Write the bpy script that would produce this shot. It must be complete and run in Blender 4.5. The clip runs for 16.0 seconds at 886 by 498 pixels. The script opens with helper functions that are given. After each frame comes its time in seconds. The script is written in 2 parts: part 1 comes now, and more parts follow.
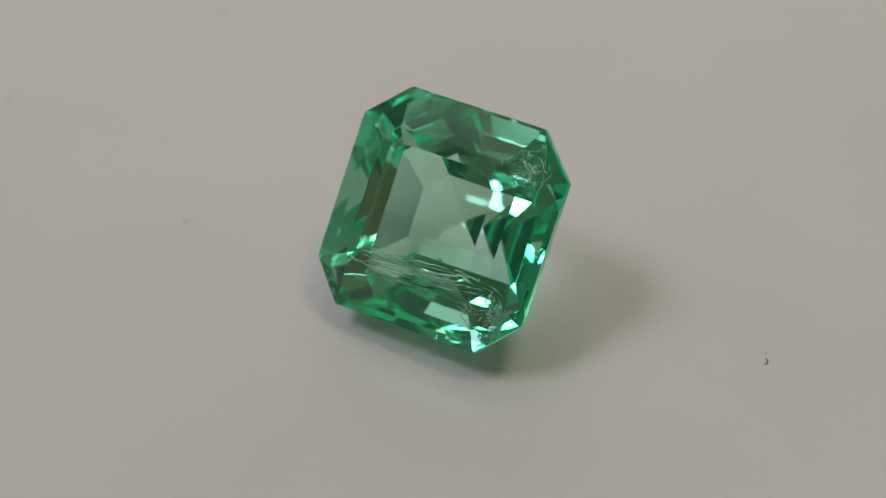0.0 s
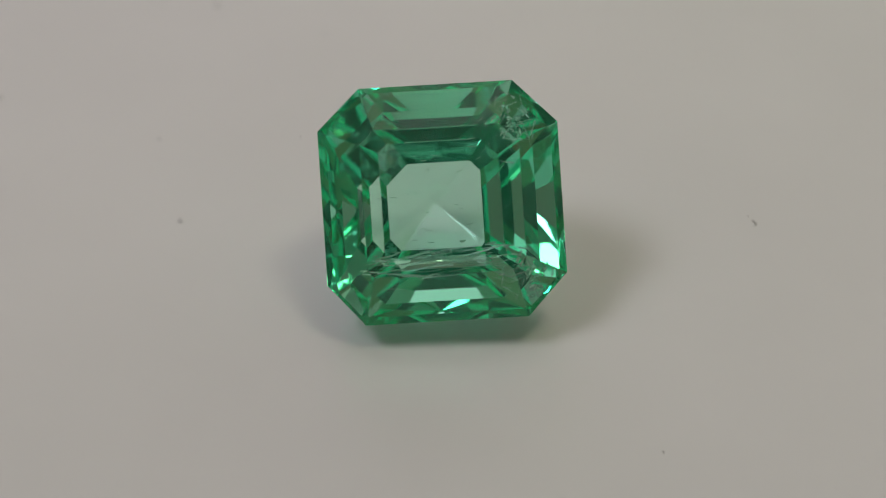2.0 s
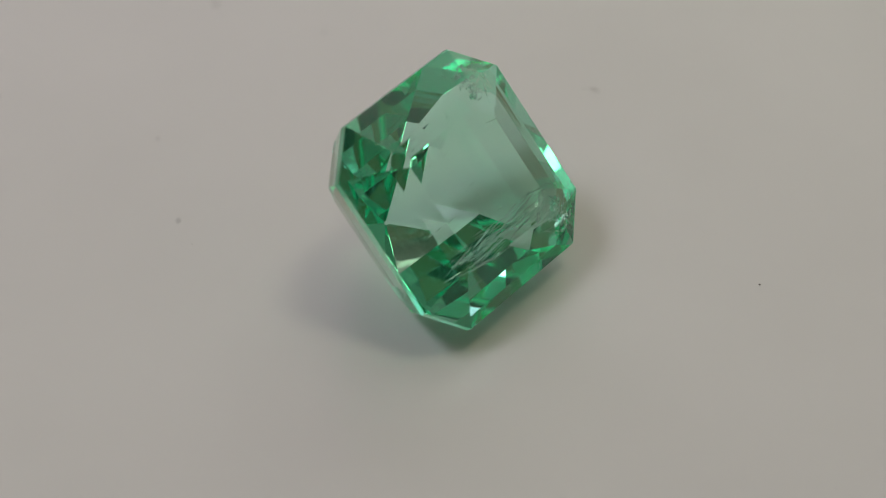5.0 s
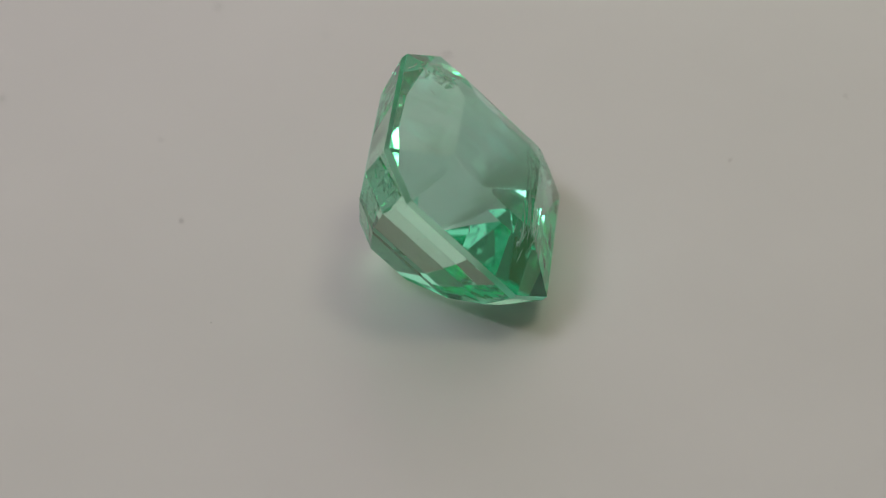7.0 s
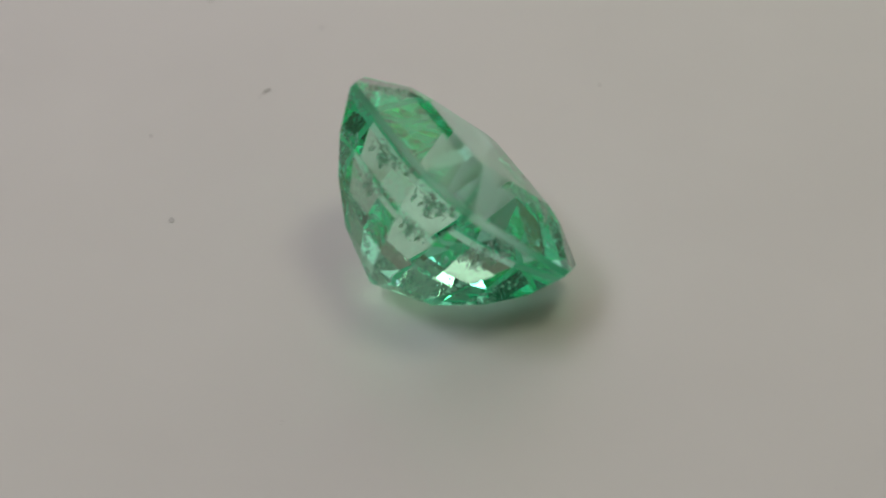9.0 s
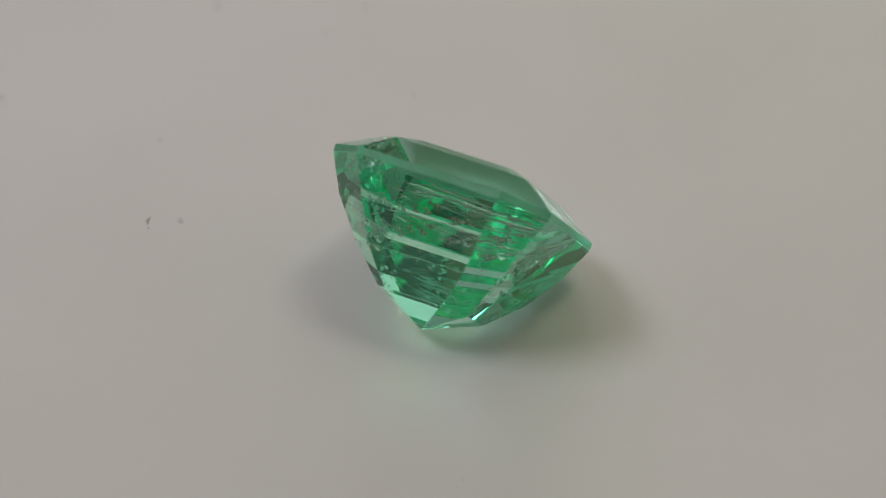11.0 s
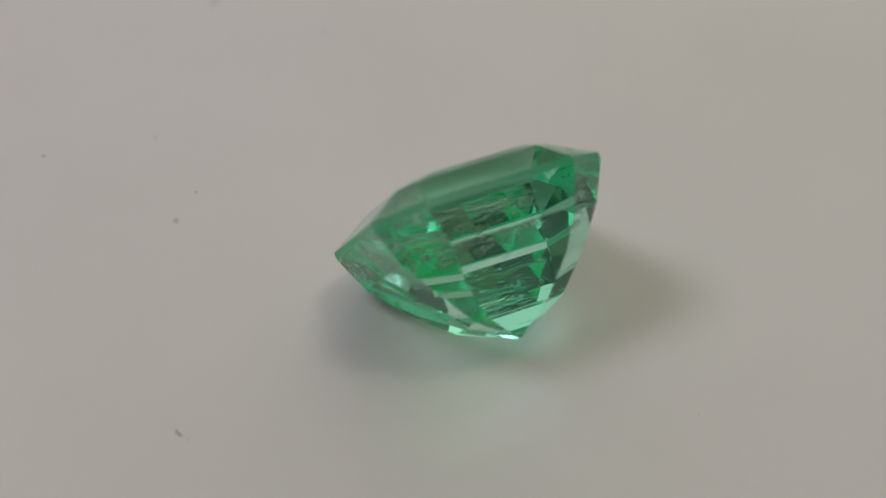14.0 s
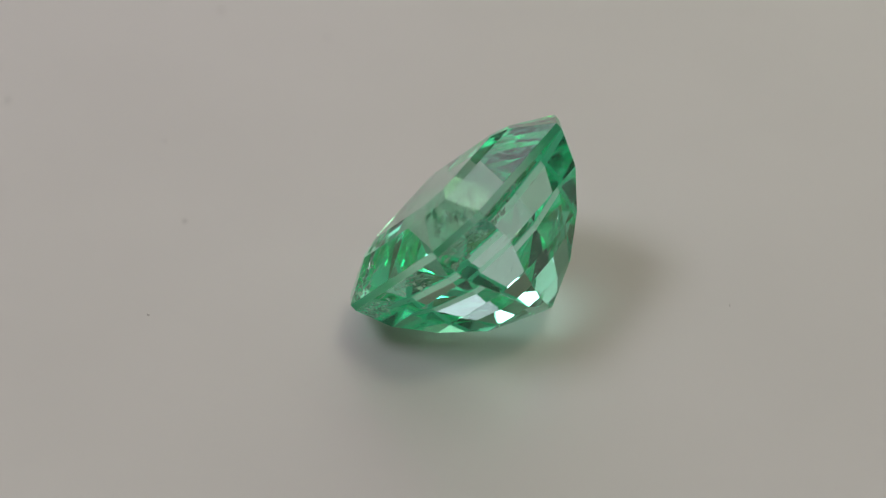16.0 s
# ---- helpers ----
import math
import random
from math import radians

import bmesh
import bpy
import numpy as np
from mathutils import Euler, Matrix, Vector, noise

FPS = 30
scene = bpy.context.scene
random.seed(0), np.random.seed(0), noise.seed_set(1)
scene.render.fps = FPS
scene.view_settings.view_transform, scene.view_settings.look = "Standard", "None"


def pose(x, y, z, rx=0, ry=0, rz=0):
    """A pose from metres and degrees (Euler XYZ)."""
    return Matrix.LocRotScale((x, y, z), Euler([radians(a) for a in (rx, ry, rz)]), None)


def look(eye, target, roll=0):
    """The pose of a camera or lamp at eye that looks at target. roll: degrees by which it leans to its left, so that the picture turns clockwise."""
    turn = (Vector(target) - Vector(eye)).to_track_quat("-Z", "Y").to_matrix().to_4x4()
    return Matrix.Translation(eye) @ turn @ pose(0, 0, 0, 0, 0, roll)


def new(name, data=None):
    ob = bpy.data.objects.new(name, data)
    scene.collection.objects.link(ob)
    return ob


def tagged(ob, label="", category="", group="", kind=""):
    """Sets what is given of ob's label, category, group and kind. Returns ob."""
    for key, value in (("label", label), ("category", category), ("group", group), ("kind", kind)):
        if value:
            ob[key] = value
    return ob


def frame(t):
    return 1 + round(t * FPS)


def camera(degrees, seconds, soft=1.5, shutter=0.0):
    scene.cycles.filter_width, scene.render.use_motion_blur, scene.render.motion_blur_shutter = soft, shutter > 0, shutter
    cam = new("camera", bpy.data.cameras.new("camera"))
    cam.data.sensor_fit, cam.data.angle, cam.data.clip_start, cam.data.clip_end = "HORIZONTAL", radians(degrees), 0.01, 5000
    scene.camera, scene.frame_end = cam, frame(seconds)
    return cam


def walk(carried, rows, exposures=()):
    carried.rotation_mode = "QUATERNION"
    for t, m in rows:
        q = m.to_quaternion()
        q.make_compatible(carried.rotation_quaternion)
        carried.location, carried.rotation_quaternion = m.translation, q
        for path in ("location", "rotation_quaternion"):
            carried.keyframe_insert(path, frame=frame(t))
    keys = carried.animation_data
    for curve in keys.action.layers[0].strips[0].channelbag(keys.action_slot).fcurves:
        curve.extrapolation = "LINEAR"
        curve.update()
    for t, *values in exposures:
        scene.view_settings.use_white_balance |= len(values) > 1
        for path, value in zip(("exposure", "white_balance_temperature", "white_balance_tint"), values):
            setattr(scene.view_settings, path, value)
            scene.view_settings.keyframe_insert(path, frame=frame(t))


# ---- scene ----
cam = camera(16.05, 16.0, soft=0.9)
MM = 0.001
PITCH = radians(41.73)
# The camera stands about ten centimetres from the stone; its distance in mm drifts a little.
DISTANCE = [(0.0, 104.2), (0.5, 103.1), (1.0, 102.8), (1.5, 102.5), (2.0, 102.0), (2.5, 101.7), (3.0, 102.1), (3.5, 101.5), (4.0, 101.3), (6.5, 101.5), (7.0, 102.5), (7.5, 101.8), (8.0, 100.8), (8.5, 100.2), (9.0, 98.8), (11.5, 102.6), (12.0, 102.1), (12.5, 101.5), (13.0, 100.5), (13.5, 101.4), (14.0, 100.4), (14.5, 97.6), (15.0, 98.6), (15.5, 103.3), (16.0, 103.9)]


def eye_at(d):
    return (0.0, -math.cos(PITCH) * d * MM, math.sin(PITCH) * d * MM)


cam.data.dof.use_dof = True
cam.data.dof.focus_distance, cam.data.dof.aperture_fstop = 0.0991, 48
scene.cycles.max_bounces = scene.cycles.transmission_bounces = 32
scene.cycles.glossy_bounces = 16
walk(cam, [(t, look(eye_at(d), (0, 0, 0))) for t, d in DISTANCE])

# seconds, turn of the plate in degrees, and the shift of its centre in mm
TURNS = [(0.0, -24.91, -0.043, -2.578), (0.5, -16.69, 0.045, -2.541), (1.0, -8.27, 0.072, -2.264), (1.5, -0.45, 0.070, -2.147), (2.0, 7.37, -0.062, -1.880), (2.5, 15.47, -0.071, -1.756), (3.0, 22.77, -0.370, -1.381), (3.5, 30.97, -0.369, -1.057), (4.0, 38.37, -0.168, -1.432), (6.5, 77.30, 1.039, -0.544), (7.0, 84.88, 1.013, -0.494), (7.5, 93.47, 0.828, -0.437), (8.0, 102.06, 0.763, -0.289), (8.5, 110.25, 0.688, -0.492), (9.0, 117.64, 0.643, -0.644), (11.5, 163.82, 0.744, -1.778), (12.0, 172.44, 0.871, -1.954), (12.5, 181.06, 0.897, -1.701), (13.0, 189.42, 0.744, -1.895), (13.5, 197.78, 0.701, -2.268), (14.0, 206.65, 0.728, -1.962), (14.5, 215.31, 0.545, -1.516), (15.0, 223.69, 0.811, -1.756), (15.5, 231.27, 1.077, -2.237), (16.0, 241.15, 0.392, -2.147)]
# seconds, lean of the stone in degrees about x and y, and its girdle's height in mm
LEANS = [(0.0, 46.04, -5.56, 3.574), (4.3, 46.04, -5.56, 3.574), (6.3, 47.57, 0.29, 3.531),
         (9.2, 47.57, 0.29, 3.531), (11.3, 50.33, -1.11, 3.492), (16.0, 50.33, -1.11, 3.492)]

# ---- light ----
scene.view_settings.exposure = 0.0
world = bpy.data.worlds.new("room_air")
scene.world = world
world.use_nodes = True
world.node_tree.nodes["Background"].inputs[0].default_value = (0.9, 0.85, 0.8, 1)
world.node_tree.nodes["Background"].inputs[1].default_value = 0.02


def area_lamp(name, eye, target, sx, sy, power, colour):
    data = bpy.data.lights.new(name, "AREA")
    data.shape, data.size, data.size_y, data.energy, data.color = "RECTANGLE", sx, sy, power, colour
    ob = new(name, data)
    ob.matrix_world = look(eye, target)
    return ob


area_lamp("ceiling_lamp", (-0.48, -0.03, 0.78), (0, 0, 0), 0.33, 0.252, 1.88, (0.945, 0.955, 1.06))
area_lamp("ceiling_lamp", (0.246, 0.024, 0.81), (0, 0, 0), 0.18, 0.204, 0.79, (0.98, 0.985, 0.72))
# added overhead fill, unseen; gives the facets a brighter ceiling to mirror
area_lamp("overhead_fill", (0.1, 0.62, 1.42), (0.1, 0.62, 0), 1.4, 0.8, 1.7, (0.98, 0.97, 0.92))
# added north fill, unseen; rosy and yellow halves tint the plate left to right
area_lamp("north_fill", (-0.475, 1.55, 0.78), (-0.475, 0, 0.74), 0.95, 0.92, 2.9, (1.07, 0.90, 1.10))
area_lamp("north_fill", (0.725, 1.55, 0.78), (0.725, 0, 0.74), 1.45, 0.92, 4.4, (0.93, 1.0, 0.80))


# ---- materials ----
def material(name, colour, rough=0.5, metal=0.0):
    m = bpy.data.materials.new(name)
    m.use_nodes = True
    b = m.node_tree.nodes["Principled BSDF"]
    b.inputs["Base Color"].default_value = (*colour, 1)
    b.inputs["Roughness"].default_value = rough
    b.inputs["Metallic"].default_value = metal
    return m


def mottled(name, dark, light, scale, rough=0.5, bump=0.0, bump_scale=None, distance=0.0001):
    """A material with broad mottling and fine grain."""
    m = material(name, light, rough)
    nt = m.node_tree
    b = nt.nodes["Principled BSDF"]
    co = nt.nodes.new("ShaderNodeTexCoord")
    n1 = nt.nodes.new("ShaderNodeTexNoise")
    n1.inputs["Scale"].default_value = scale
    n1.inputs["Detail"].default_value = 4
    ramp = nt.nodes.new("ShaderNodeValToRGB")
    ramp.color_ramp.elements[0].position, ramp.color_ramp.elements[1].position = 0.3, 0.7
    ramp.color_ramp.elements[0].color, ramp.color_ramp.elements[1].color = (*dark, 1), (*light, 1)
    nt.links.new(co.outputs["Object"], n1.inputs["Vector"])
    nt.links.new(n1.outputs["Fac"], ramp.inputs["Fac"])
    nt.links.new(ramp.outputs["Color"], b.inputs["Base Color"])
    if bump:
        n2 = nt.nodes.new("ShaderNodeTexNoise")
        n2.inputs["Scale"].default_value = bump_scale
        n2.inputs["Detail"].default_value = 3
        bp = nt.nodes.new("ShaderNodeBump")
        bp.inputs["Strength"].default_value, bp.inputs["Distance"].default_value = bump, distance
        nt.links.new(co.outputs["Object"], n2.inputs["Vector"])
        nt.links.new(n2.outputs["Fac"], bp.inputs["Height"])
        nt.links.new(bp.outputs["Normal"], b.inputs["Normal"])
    return m


M_PLATE = mottled("white_plate", (0.70, 0.69, 0.67), (0.74, 0.73, 0.71), 90, 0.27, 0.1, 4000, 0.00001)
M_WALL = mottled("wall_paint", (0.74, 0.69, 0.62), (0.80, 0.75, 0.68), 3, 0.7)
M_CEIL = mottled("ceiling_paint", (0.78, 0.77, 0.75), (0.84, 0.83, 0.81), 3, 0.8)
M_DARK = mottled("brown_paint", (0.27, 0.17, 0.095), (0.39, 0.25, 0.14), 4, 0.8)
M_WOOD = mottled("desk_wood", (0.22, 0.14, 0.08), (0.32, 0.21, 0.12), 12, 0.4)
M_DUST = mottled("dust", (0.15, 0.14, 0.13), (0.28, 0.26, 0.24), 9000, 0.9)
M_FLECK = mottled("pale_fleck", (0.52, 0.51, 0.50), (0.60, 0.59, 0.58), 9000, 0.9)


THROUGH, INNER = (0.785, 1.0, 0.91), (0.61, 1.0, 0.89)


def gem_material(name, rough, haze_low, haze_high):
    """Clear green beryl with a slight haze."""
    m = bpy.data.materials.new(name)
    m.use_nodes = True
    nt = m.node_tree
    nt.nodes.remove(nt.nodes["Principled BSDF"])
    bend = nt.nodes.new("ShaderNodeBsdfRefraction")
    bend.inputs["Color"].default_value = (*THROUGH, 1)
    mirror = nt.nodes.new("ShaderNodeBsdfGlossy")
    fresnel = nt.nodes.new("ShaderNodeFresnel")
    for node in (bend, fresnel):
        node.inputs["IOR"].default_value = 1.58
    for node in (bend, mirror):
        node.inputs["Roughness"].default_value = rough
    tint = nt.nodes.new("ShaderNodeValToRGB")  # long inner paths come back greener than a first glint
    tint.color_ramp.elements[0].position, tint.color_ramp.elements[1].position = 0.7, 0.98
    tint.color_ramp.elements[0].color, tint.color_ramp.elements[1].color = (1, 1, 1, 1), (*INNER, 1)
    nt.links.new(fresnel.outputs[0], tint.inputs["Fac"])
    nt.links.new(tint.outputs["Color"], mirror.inputs["Color"])
    g = nt.nodes.new("ShaderNodeMixShader")
    nt.links.new(fresnel.outputs[0], g.inputs["Fac"])
    nt.links.new(bend.outputs[0], g.inputs[1])
    nt.links.new(mirror.outputs[0], g.inputs[2])
    wave = nt.nodes.new("ShaderNodeTexNoise")  # the hand polish leaves the facets very slightly wavy
    wave.inputs["Scale"].default_value = 1100
    wave.inputs["Detail"].default_value = 3
    bump = nt.nodes.new("ShaderNodeBump")
    bump.inputs["Strength"].default_value, bump.inputs["Distance"].default_value = 0.5, 0.000004
    nt.links.new(wave.outputs["Fac"], bump.inputs["Height"])
    for node in (bend, mirror, fresnel):
        nt.links.new(bump.outputs["Normal"], node.inputs["Normal"])
    haze = nt.nodes.new("ShaderNodeBsdfTranslucent")
    haze.inputs["Color"].default_value = (0.12, 0.96, 0.60, 1)
    cloud = nt.nodes.new("ShaderNodeTexNoise")
    cloud.inputs["Scale"].default_value = 500
    cloud.inputs["Detail"].default_value = 4
    co = nt.nodes.new("ShaderNodeTexCoord")
    nt.links.new(co.outputs["Object"], cloud.inputs["Vector"])
    nt.links.new(co.outputs["Object"], wave.inputs["Vector"])
    amount = nt.nodes.new("ShaderNodeMapRange")
    amount.inputs["From Min"].default_value, amount.inputs["From Max"].default_value = 0.35, 0.7
    amount.inputs["To Min"].default_value, amount.inputs["To Max"].default_value = haze_low, haze_high
    nt.links.new(cloud.outputs["Fac"], amount.inputs["Value"])
    mix = nt.nodes.new("ShaderNodeMixShader")
    nt.links.new(amount.outputs["Result"], mix.inputs["Fac"])
    nt.links.new(g.outputs[0], mix.inputs[1])
    nt.links.new(haze.outputs[0], mix.inputs[2])
    nt.links.new(mix.outputs[0], nt.nodes["Material Output"].inputs["Surface"])
    return m


M_GEM = gem_material("green_beryl", 0.006, 0.01, 0.05)
M_GIRDLE = gem_material("frosted_green_beryl", 0.45, 0.15, 0.45)


def feather_material():
    """Healed cracks in the stone: pale, silvery, slightly rough."""
    m = mottled("silvery_feather", (0.84, 0.90, 0.87), (0.96, 0.98, 0.97), 6000, 0.25)
    m.node_tree.nodes["Principled BSDF"].inputs["Metallic"].default_value = 0.5
    return m


M_FEATHER = feather_material()


def film_material():
    """Thin silvery films of trapped air, partly clear."""
    m = bpy.data.materials.new("air_film")
    m.use_nodes = True
    nt = m.node_tree
    nt.nodes.remove(nt.nodes["Principled BSDF"])
    gloss = nt.nodes.new("ShaderNodeBsdfGlossy")
    gloss.inputs["Color"].default_value = (0.90, 0.96, 0.93, 1)
    gloss.inputs["Roughness"].default_value = 0.30
    clear = nt.nodes.new("ShaderNodeBsdfTransparent")
    co = nt.nodes.new("ShaderNodeTexCoord")
    veil = nt.nodes.new("ShaderNodeTexNoise")
    veil.inputs["Scale"].default_value = 5000
    veil.inputs["Detail"].default_value = 5
    ramp = nt.nodes.new("ShaderNodeMapRange")
    ramp.inputs["From Min"].default_value, ramp.inputs["From Max"].default_value = 0.45, 0.62
    ramp.inputs["To Min"].default_value, ramp.inputs["To Max"].default_value = 0.04, 0.85
    mix = nt.nodes.new("ShaderNodeMixShader")
    nt.links.new(co.outputs["Object"], veil.inputs["Vector"])
    nt.links.new(veil.outputs["Fac"], ramp.inputs["Value"])
    nt.links.new(ramp.outputs["Result"], mix.inputs["Fac"])
    nt.links.new(clear.outputs[0], mix.inputs[1])
    nt.links.new(gloss.outputs[0], mix.inputs[2])
    nt.links.new(mix.outputs[0], nt.nodes["Material Output"].inputs["Surface"])
    return m


M_FILM = film_material()


# ---- building ----
def mesh_of(bm, name):
    me = bpy.data.meshes.new(name)
    bmesh.ops.recalc_face_normals(bm, faces=bm.faces[:])
    bm.to_mesh(me)
    bm.free()
    return me


def part(name, bm, mat, parent, label=""):
    ob = new(name, mesh_of(bm, name))
    ob.data.materials.append(mat)
    ob.parent = parent
    return tagged(ob, label)


def box_mesh(bm, x0, x1, y0, y1, z0, z1):
    m = Matrix.LocRotScale(((x0 + x1) / 2, (y0 + y1) / 2, (z0 + z1) / 2), None, (x1 - x0, y1 - y0, z1 - z0))
    bmesh.ops.create_cube(bm, size=1, matrix=m)
    return bm


def slab(name, mat, *size, label="", category=""):
    ob = new(name, mesh_of(box_mesh(bmesh.new(), *size), name))
    ob.data.materials.append(mat)
    return tagged(ob, label, category, kind="structure")


# ---- the room and the desk ----
slab("floor", M_WOOD, -1.5, 1.5, -0.55, 1.5, -0.80, -0.76, label="dark brown wooden floor of the room", category="floor")
slab("ceiling", M_CEIL, -1.5, 1.5, -0.55, 1.5, 1.45, 1.49, label="plain off-white painted ceiling", category="ceiling")


def build_north_wall():
    """A wall with a broad opening added for the unseen fill lamps."""
    bm = bmesh.new()
    x0, x1, z0, z1 = -0.97, 1.47, 0.31, 1.25
    box_mesh(bm, -1.5, x0, 1.5, 1.6, -0.76, 1.45)
    box_mesh(bm, x1, 1.5, 1.5, 1.6, -0.76, 1.45)
    box_mesh(bm, x0, x1, 1.5, 1.6, -0.76, z0)
    box_mesh(bm, x0, x1, 1.5, 1.6, z1, 1.45)
    ob = new("wall_north", mesh_of(bm, "wall_north"))
    ob.data.materials.append(M_WALL)
    return tagged(ob, "plain beige painted room wall with an added opening for the fill lamps", "wall", kind="structure")


build_north_wall()
slab("wall_south", M_DARK, -1.5, 1.5, -0.62, -0.55, -0.76, 1.45, label="plain brown room wall behind the camera", category="wall")
slab("wall_east", M_WALL, 1.5, 1.6, -0.62, 1.6, -0.76, 1.45, label="plain beige painted room wall", category="wall")
slab("wall_west", M_WALL, -1.6, -1.5, -0.62, 1.6, -0.76, 1.45, label="plain beige painted room wall", category="wall")


def build_plate():
    """A round white turning plate, flat on top, with a rounded rim."""
    bm = bmesh.new()
    prof = [(0.0, 0.0), (0.066, 0.0), (0.0685, -0.0006), (0.07, -0.002), (0.07, -0.0065), (0.068, -0.0085), (0.0, -0.0085)]
    n = 96
    rings = []
    for r, z in prof:
        if r == 0:
            rings.append([bm.verts.new((0, 0, z))])
        else:
            rings.append([bm.verts.new((r * math.cos(2 * math.pi * k / n), r * math.sin(2 * math.pi * k / n), z)) for k in range(n)])
    for a, b in zip(rings, rings[1:]):
        for k in range(n):
            j = (k + 1) % n
            if len(a) == 1:
                bm.faces.new((a[0], b[k], b[j]))
            elif len(b) == 1:
                bm.faces.new((a[k], b[0], a[j]))
            else:
                bm.faces.new((a[k], b[k], b[j], a[j]))
    top = new("turntable")
    part("plate", bm, M_PLATE, top)
    return tagged(top, "smooth white round turning plate under the stone", "turntable")


plate = build_plate()


def build_desk():
    desk = new("desk")
    bm = box_mesh(bmesh.new(), -0.6, 0.6, -0.50, 0.45, -0.04, -0.0085)
    bmesh.ops.bevel(bm, geom=bm.edges[:], offset=0.004, segments=2, affect="EDGES")
    part("desk_top", bm, M_WOOD, desk)
    for x in (-0.55, 0.55):
        for y in (-0.45, 0.40):
            part("leg", box_mesh(bmesh.new(), x - 0.025, x + 0.025, y - 0.025, y + 0.025, -0.76, -0.04), M_WOOD, desk)
    return tagged(desk, "brown wooden desk under the white turning plate", "desk")


build_desk()


def build_camera_body():
    """The dark body behind the lens, on its stand; the stone's facets mirror it."""
    stand = new("camera_stand")
    black = mottled("matt_black", (0.024, 0.022, 0.020), (0.036, 0.034, 0.031), 60, 0.6)
    at = look(eye_at(112), (0, 0, 0))
    bm = box_mesh(bmesh.new(), -0.075, 0.075, -0.036, 0.036, 0.0, 0.009)
    bmesh.ops.bevel(bm, geom=bm.edges[:], offset=0.003, segments=2, affect="EDGES")
    bmesh.ops.transform(bm, matrix=at, verts=bm.verts[:])
    part("body", bm, black, stand, "flat matt black camera body")
    foot = at @ Vector((0, 0, 0.012))
    low = -0.0085
    bm = bmesh.new()
    bmesh.ops.create_cone(bm, cap_ends=True, segments=24, radius1=0.005, radius2=0.005, depth=foot.z - low,
                          matrix=Matrix.Translation((foot.x, foot.y - 0.003, (foot.z + low) / 2)))
    part("column", bm, black, stand)
    bm = bmesh.new()
    bmesh.ops.create_cone(bm, cap_ends=True, segments=48, radius1=0.016, radius2=0.014, depth=0.006,
                          matrix=Matrix.Translation((foot.x, foot.y - 0.003, low + 0.003)))
    part("base", bm, black, stand)
    return tagged(stand, "matt black camera body on a thin stand", "camera stand")


build_camera_body()


# ---- the stone ----
OCT = [(-2.264, 3.806), (2.553, 3.655), (3.848, 2.241), (3.730, -2.484), (2.427, -3.746), (-2.660, -3.592), (-3.751, -2.255), (-3.653, 2.578)]
# levels of the step cut: inset of each girdle side in turn, and the height, all in mm
LEVELS = [
    ((1.851, 2.089, 1.918, 2.024, 1.947, 1.860, 1.869, 1.888), 1.092),
    ((1.390, 1.324, 1.255, 1.301, 1.452, 1.217, 1.300, 1.290), 0.901),
    ((0.0,) * 8, 0.12),
    ((0.0,) * 8, -0.12),
    ((0.410, 0.642, 0.560, 0.471, 0.557, 0.440, 0.555, 0.465), -1.319),
    ((1.293, 1.491, 1.473, 1.372, 1.223, 1.257, 1.210, 1.409), -2.489),
    ((2.321, 2.663, 2.483, 2.593, 2.338, 2.443, 2.003, 2.633), -3.571),
]
KEEL = (-0.177, 0.154, -4.386)


def inset_octagon(insets):
    """The girdle's outline with each of its eight sides moved inwards."""
    lines = []
    n = len(OCT)
    for k in range(n):
        p, q = Vector(OCT[k]), Vector(OCT[(k + 1) % n])
        d = (q - p).normalized()
        nrm = Vector((d.y, -d.x))
        if nrm.dot(p) > 0:
            nrm = -nrm
        lines.append((p + nrm * insets[k], d))
    out = []
    for k in range(n):
        (p, d), (q, e) = lines[k - 1], lines[k]
        den = d.x * e.y - d.y * e.x
        s = ((q.x - p.x) * e.y - (q.y - p.y) * e.x) / den
        out.append(p + d * s)
    return out


def build_stone():
    bm = bmesh.new()
    rings = []
    for insets, z in LEVELS:
        rings.append([bm.verts.new((v.x * MM, v.y * MM, z * MM)) for v in inset_octagon(insets)])
    rings.append([bm.verts.new(v.co.lerp(Vector(KEEL) * MM, 0.955)) for v in rings[-1]])  # the small flat culet
    bm.faces.new(rings[0])
    for n, (a, b) in enumerate(zip(rings, rings[1:])):
        for k in range(8):
            f = bm.faces.new((a[k], a[(k + 1) % 8], b[(k + 1) % 8], b[k]))
            f.material_index = 1 if n == 2 else 0  # the unpolished girdle
    bm.faces.new(rings[-1][::-1])
    bmesh.ops.recalc_face_normals(bm, faces=bm.faces[:])
    bmesh.ops.bevel(bm, geom=bm.edges[:], offset=0.018 * MM, segments=1, affect="EDGES", clamp_overlap=True)
    stone = new("gemstone")
    part("cut_stone", bm, M_GEM, stone).data.materials.append(M_GIRDLE)
    return tagged(stone, "clear green step-cut emerald leaning on its pavilion", "gemstone")


stone = build_stone()


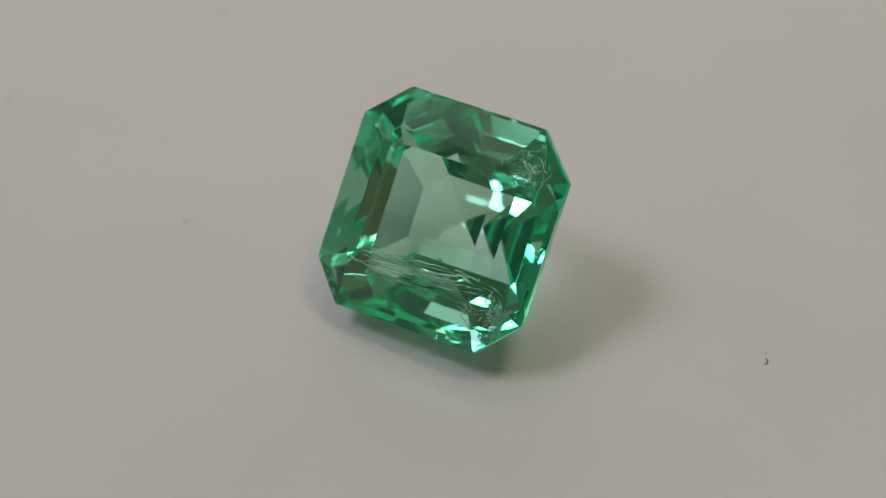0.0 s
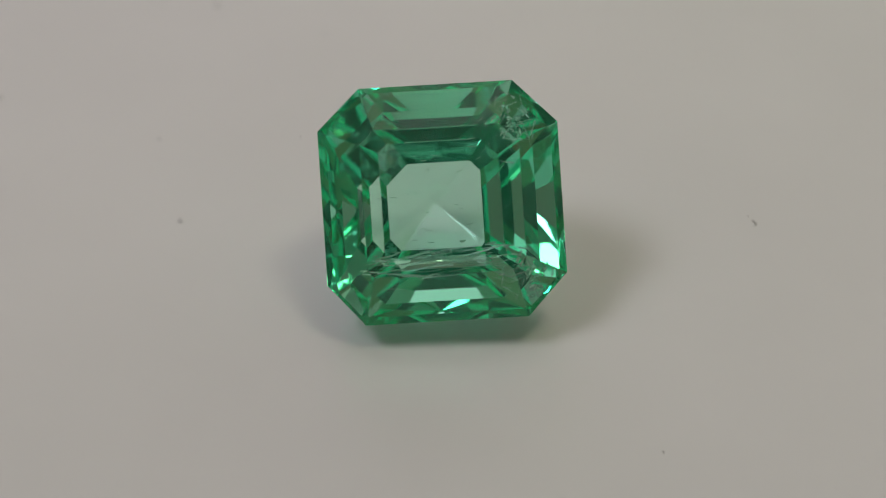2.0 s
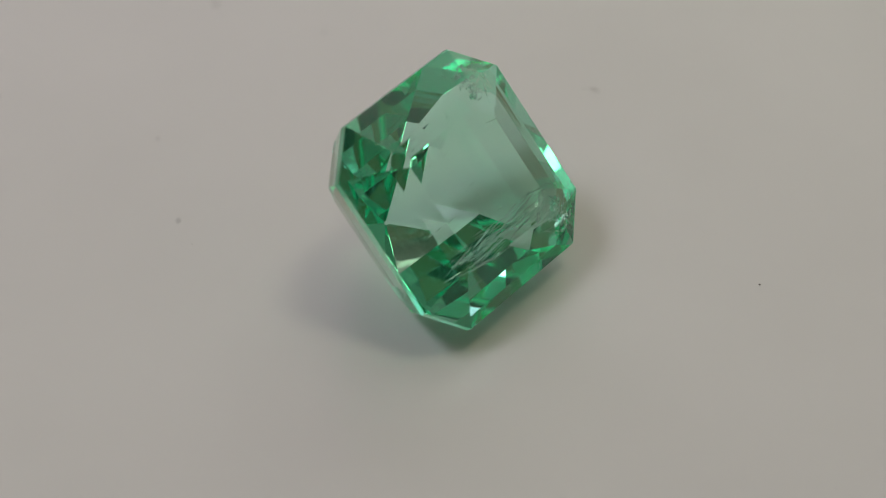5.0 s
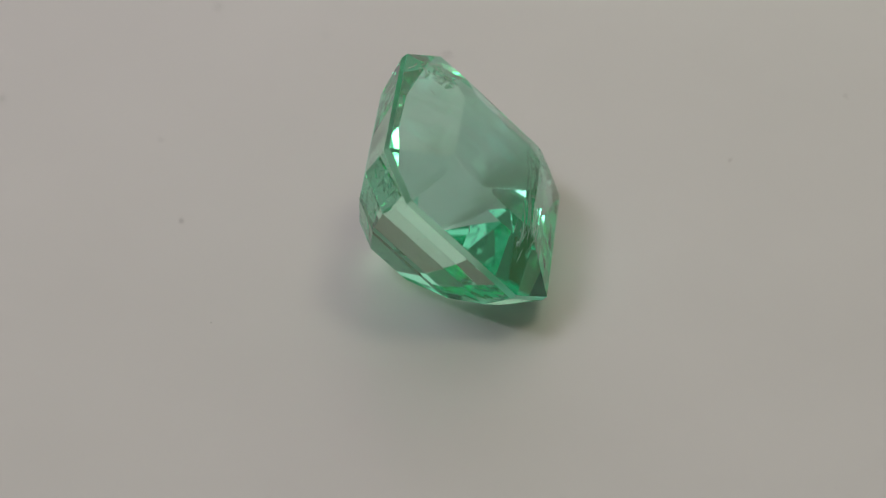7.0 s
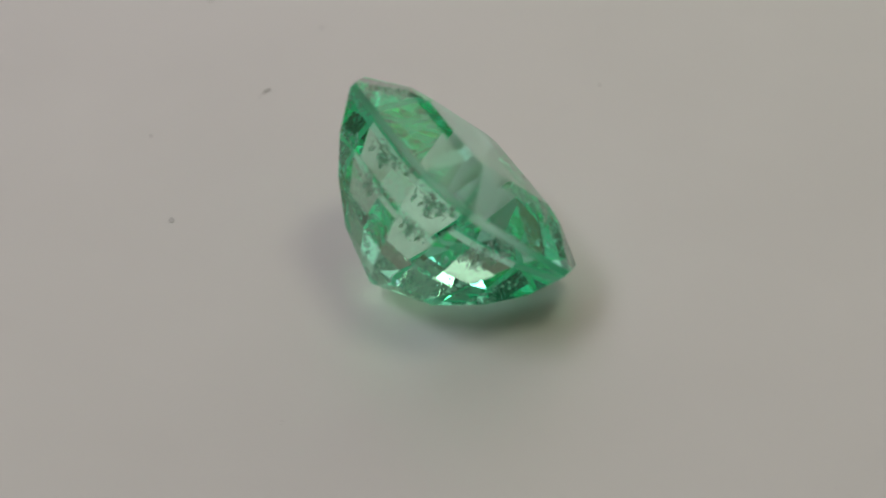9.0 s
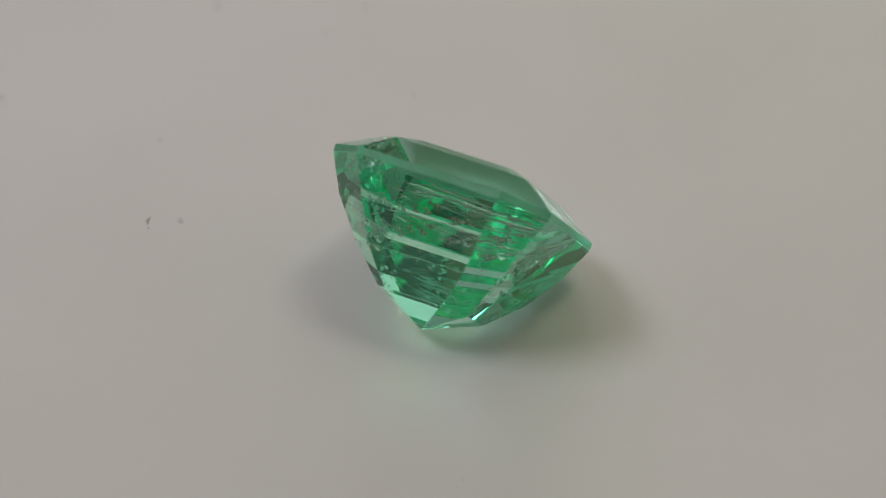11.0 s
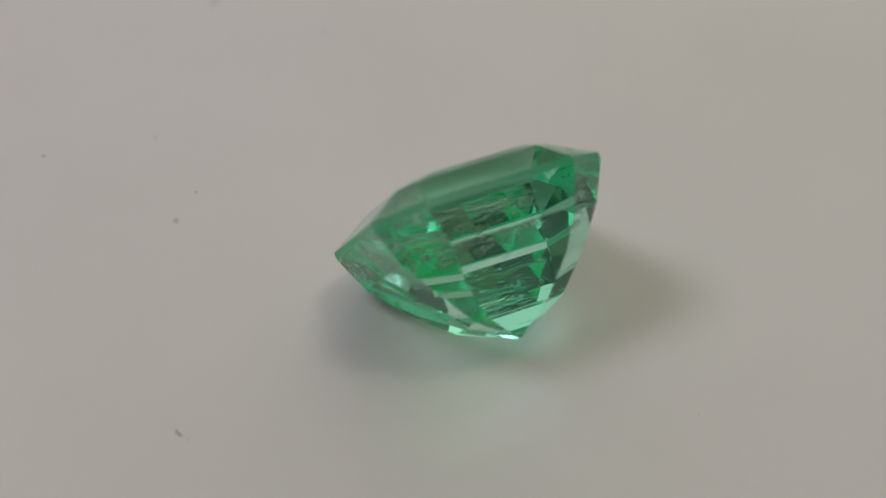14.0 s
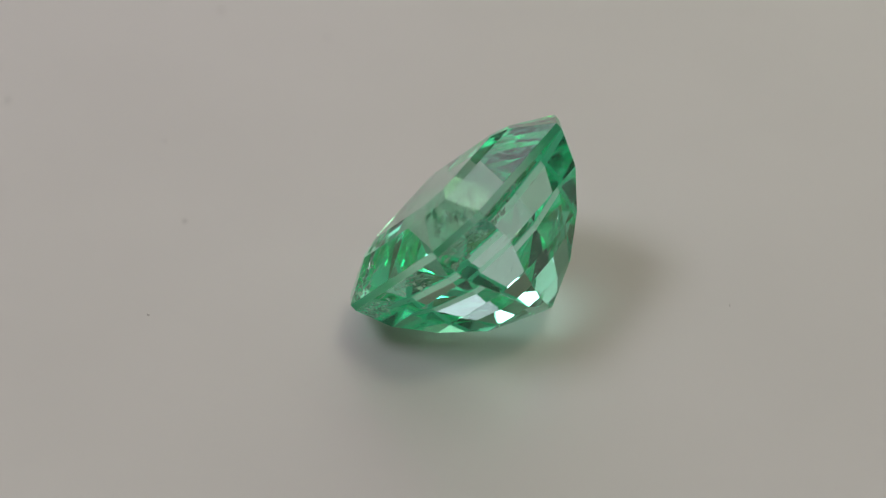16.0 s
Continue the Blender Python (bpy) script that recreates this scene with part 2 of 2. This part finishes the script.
def sliver(bm, p, direction, length, width, rng, n=5):
    """A thin, wavering, tapered crack."""
    d = direction.normalized()
    side = d.orthogonal().normalized()
    side.rotate(Matrix.Rotation(rng.uniform(0, 6.28), 3, d))
    up = d.cross(side)
    rows = []
    bend = Vector((0, 0, 0))
    for k in range(n + 1):
        s = k / n
        bend = bend + (side * rng.uniform(-1, 1) + up * rng.uniform(-1, 1)) * length * 0.05 / n ** 0.5
        c = p + d * (s - 0.5) * length + bend
        w = width * (0.15 + math.sin(math.pi * min(max(s, 0.04), 0.96)) * rng.uniform(0.5, 1.0))
        rows.append([bm.verts.new((c + q * w * MM * f) * 1.0) for q, f in ((side, 1), (up, 0.3), (-side, 1), (-up, 0.3))])
    for a, b in zip(rows, rows[1:]):
        for k in range(4):
            bm.faces.new((a[k], a[(k + 1) % 4], b[(k + 1) % 4], b[k]))
    bm.faces.new(rows[0])
    bm.faces.new(rows[-1])


def flake(bm, p, normal, along, rx, ry, rng):
    """A thin ragged plate."""
    n = normal.normalized()
    u = (along - n * along.dot(n)).normalized()
    v = n.cross(u)
    count = 11
    top, low = [], []
    for k in range(count):
        a = 2 * math.pi * k / count
        r = rng.uniform(0.55, 1.0)
        q = p + (u * math.cos(a) * rx + v * math.sin(a) * ry) * r * MM
        top.append(bm.verts.new(q + n * 0.003 * MM))
        low.append(bm.verts.new(q - n * 0.003 * MM))
    bm.faces.new(top)
    bm.faces.new(low[::-1])
    for k in range(count):
        bm.faces.new((top[k], low[k], low[(k + 1) % count], top[(k + 1) % count]))


def inside(p, margin=0.12):
    """Whether a point lies well within the stone."""
    x, y, z = p.x / MM, p.y / MM, p.z / MM
    depth = 99.0
    n = len(OCT)
    for k in range(n):
        a, b = Vector(OCT[k]), Vector(OCT[(k + 1) % n])
        d = (b - a).normalized()
        depth = min(depth, abs((x - a.x) * d.y - (y - a.y) * d.x))
    depth -= margin
    top = 0.12 + 0.55 * depth if depth < 1.3 else 0.84 + 0.4 * (depth - 1.3)
    return depth > 0 and -0.5 - 1.2 * depth < z < min(top, 1.05) - margin


def clear_of_skin(p, d, half):
    d = d.normalized() * half
    return inside(p) and inside(p + d) and inside(p - d)


def build_feathers(parent):
    rng = random.Random(7)
    for k in range(12):  # films that stand on edge in the band
        p = Vector((rng.uniform(-1.9, 1.9), rng.gauss(-1.65, 0.22), rng.uniform(-0.2, 0.5))) * MM
        n = Vector((rng.gauss(0, 0.15), 1, rng.gauss(0, 0.28)))
        bm = bmesh.new()
        flake(bm, p, n, Vector((1, 0, 0)), rng.uniform(0.15, 0.55), rng.uniform(0.06, 0.22), rng)
        part("film", bm, M_FILM, parent)
    for k in range(60):  # the band of feathers that crosses the stone under the table
        p = Vector((rng.uniform(-2.3, 2.1), rng.gauss(-1.82, 0.26), rng.uniform(0.1, 0.75))) * MM
        d = Vector((1, rng.gauss(0.0, 0.13), rng.gauss(0, 0.13)))
        if not clear_of_skin(p, d, 0.45 * MM):
            continue
        bm = bmesh.new()
        sliver(bm, p, d, rng.uniform(0.15, 0.85) * MM, rng.uniform(0.012, 0.034), rng)
        part("feather", bm, M_FEATHER, parent)
    for k in range(26):  # long wavering fibres that run on through the band
        p = Vector((rng.uniform(-1.5, 1.4), rng.gauss(-1.74, 0.22), rng.uniform(0.3, 0.78))) * MM
        d = Vector((1, rng.gauss(0.0, 0.07), rng.gauss(0, 0.07)))
        length = rng.uniform(0.9, 2.4) * MM
        if not clear_of_skin(p, d, length * 0.55):
            continue
        bm = bmesh.new()
        sliver(bm, p, d, length, rng.uniform(0.020, 0.050), rng, 14)
        part("fibre", bm, M_FEATHER, parent)
    for k in range(26):  # slanting dashes deeper in the pavilion
        p = Vector((rng.uniform(-1.6, 1.7), rng.uniform(-1.2, 1.9), rng.uniform(-2.6, -0.4))) * MM
        d = Vector((1, rng.gauss(0, 0.15), rng.gauss(-0.45, 0.15)))
        if not clear_of_skin(p, d, 0.25 * MM):
            continue
        bm = bmesh.new()
        sliver(bm, p, d, rng.uniform(0.10, 0.42) * MM, rng.uniform(0.010, 0.020), rng)
        part("dash", bm, M_FEATHER, parent)
    for centre, spread, count in (((2.45, 2.35, 0.10), 0.50, 55), ((2.5, -2.5, -0.25), 0.46, 46)):
        for k in range(count):  # crazed corners
            p = Vector([c + rng.gauss(0, spread) * f for c, f in zip(centre, (1, 1, 0.35))]) * MM
            d = Vector((rng.gauss(0, 1), rng.gauss(0, 1), rng.gauss(0, 0.4)))
            size = rng.uniform(0.12, 0.55) * MM
            if not clear_of_skin(p, d, size * 0.55):
                continue
            bm = bmesh.new()
            sliver(bm, p, d, size, rng.uniform(0.010, 0.028), rng)
            part("crack", bm, M_FEATHER, parent)
        for k in range(32):
            p = Vector([c + rng.gauss(0, spread) * f for c, f in zip(centre, (0.8, 0.8, 0.4))]) * MM
            n = Vector((rng.gauss(0, 1), rng.gauss(0, 1), rng.gauss(0, 0.6)))
            if not clear_of_skin(p, Vector((0.3, 0.2, 1)), 0.2 * MM):
                continue
            bm = bmesh.new()
            flake(bm, p, n, Vector((0.3, 0.2, 1)), rng.uniform(0.10, 0.38), rng.uniform(0.06, 0.20), rng)
            part("film", bm, M_FILM, parent)
    for k in range(22):  # short scattered needles
        p = Vector((rng.uniform(-2.0, 2.0), rng.uniform(-2.0, 2.0), rng.uniform(-2.2, 0.2))) * MM
        bm = bmesh.new()
        sliver(bm, p, Vector((1, rng.gauss(0, 0.5), rng.gauss(0, 0.3))), rng.uniform(0.08, 0.3) * MM, rng.uniform(0.008, 0.016), rng)
        part("needle", bm, M_FEATHER, parent)
    for k in range(22):  # pinpoints
        r = rng.uniform(0, 1.7)
        a = rng.uniform(0, 6.28)
        p = Vector((r * math.cos(a), r * math.sin(a), rng.uniform(-2.0, 0.4))) * MM
        bm = bmesh.new()
        bmesh.ops.create_icosphere(bm, subdivisions=1, radius=rng.uniform(0.010, 0.024) * MM, matrix=Matrix.Translation(p))
        part("pinpoint", bm, M_FEATHER, parent)


build_feathers(stone)


# ---- dust ----
def build_fibre(name, label, mat, points, width):
    """A short bent fibre lying on the plate; points in mm from its middle."""
    bm = bmesh.new()
    rows = []
    for k, (x, y) in enumerate(points):
        w = width * (0.5 if k in (0, len(points) - 1) else 1.0)
        q = points[min(k + 1, len(points) - 1)]
        o = points[max(k - 1, 0)]
        d = Vector((q[0] - o[0], q[1] - o[1], 0)).normalized()
        side = Vector((-d.y, d.x, 0)) * w
        c = Vector((x, y, w * 0.9))
        rows.append([bm.verts.new((c + e) * MM) for e in (side, Vector((0, 0, w * 0.8)), -side, Vector((0, 0, -w * 0.8)))])
    for a, b in zip(rows, rows[1:]):
        for k in range(4):
            bm.faces.new((a[k], a[(k + 1) % 4], b[(k + 1) % 4], b[k]))
    bm.faces.new(rows[0])
    bm.faces.new(rows[-1])
    ob = new(name, mesh_of(bm, name))
    ob.data.materials.append(mat)
    return tagged(ob, label, "dust")


def build_crumb(name, label, mat, size, flat, seed):
    rng = random.Random(seed)
    bm = bmesh.new()
    bmesh.ops.create_icosphere(bm, subdivisions=2, radius=size * MM)
    for v in bm.verts:
        v.co *= rng.uniform(0.7, 1.2)
        v.co.z = max(v.co.z * flat, -size * MM * flat * 0.7) + size * MM * flat * 0.7
    ob = new(name, mesh_of(bm, name))
    ob.data.materials.append(mat)
    return tagged(ob, label, "dust", "dust on the plate")


# dust that turns with the plate: the object and its place on the plate in mm
RIDERS = []
fibre = build_fibre("dust_fibre", "dark curled dust fibre lying on the white plate", M_DUST,
                    [(-0.02, -0.16), (0.03, -0.08), (0.04, 0.0), (0.0, 0.06), (-0.05, 0.10), (-0.04, 0.17)], 0.022)
RIDERS.append((fibre, 10.58, 1.80))
for k, (x, y, size) in enumerate([(5.72, -8.18, 0.035), (9.51, -12.1, 0.04), (-3.77, 8.08, 0.02), (10.43, 2.15, 0.025)]):
    RIDERS.append((build_crumb("dust_crumb", "tiny dark dust crumb on the white plate", M_DUST, size, 0.5, k), x, y))

# faint dust marks of the lens, laid on the plate as flecks that stay still
for k, (x, y, size) in enumerate([(-8.02, 12.97, 0.12), (-15.18, 7.79, 0.11), (-8.62, 1.38, 0.09), (-9.57, 5.56, 0.07), (-4.15, 11.32, 0.07)]):
    fleck = build_crumb("lens_fleck", "faint grey lens dust mark laid over the white plate", M_FLECK, size, 0.04, 20 + k)
    fleck.scale = (1.0, 1.4, 1.0)
    fleck.location = (x * MM, y * MM, 0.00001)


# ---- what moves ----
def between(rows, t):
    for a, b in zip(rows, rows[1:]):
        if t <= b[0]:
            s = (t - a[0]) / (b[0] - a[0])
            return [u + (v - u) * s for u, v in zip(a, b)]
    return list(rows[-1])


def motions():
    plate_rows, stone_rows = [], []
    for t, turn, x, y in TURNS:
        m = pose(x * MM, y * MM, 0, 0, 0, turn)
        plate_rows.append((t, m))
        _, rx, ry, z = between(LEANS, t)
        lean = Matrix.Rotation(radians(rx), 4, "X") @ Matrix.Rotation(radians(ry), 4, "Y")
        stone_rows.append((t, m @ Matrix.Translation((0, 0, z * MM)) @ lean))
    walk(plate, plate_rows)
    for ob, x, y in RIDERS:
        walk(ob, [(t, m @ Matrix.Translation((x * MM, y * MM, 0))) for t, m in plate_rows])
    walk(stone, stone_rows)


motions()
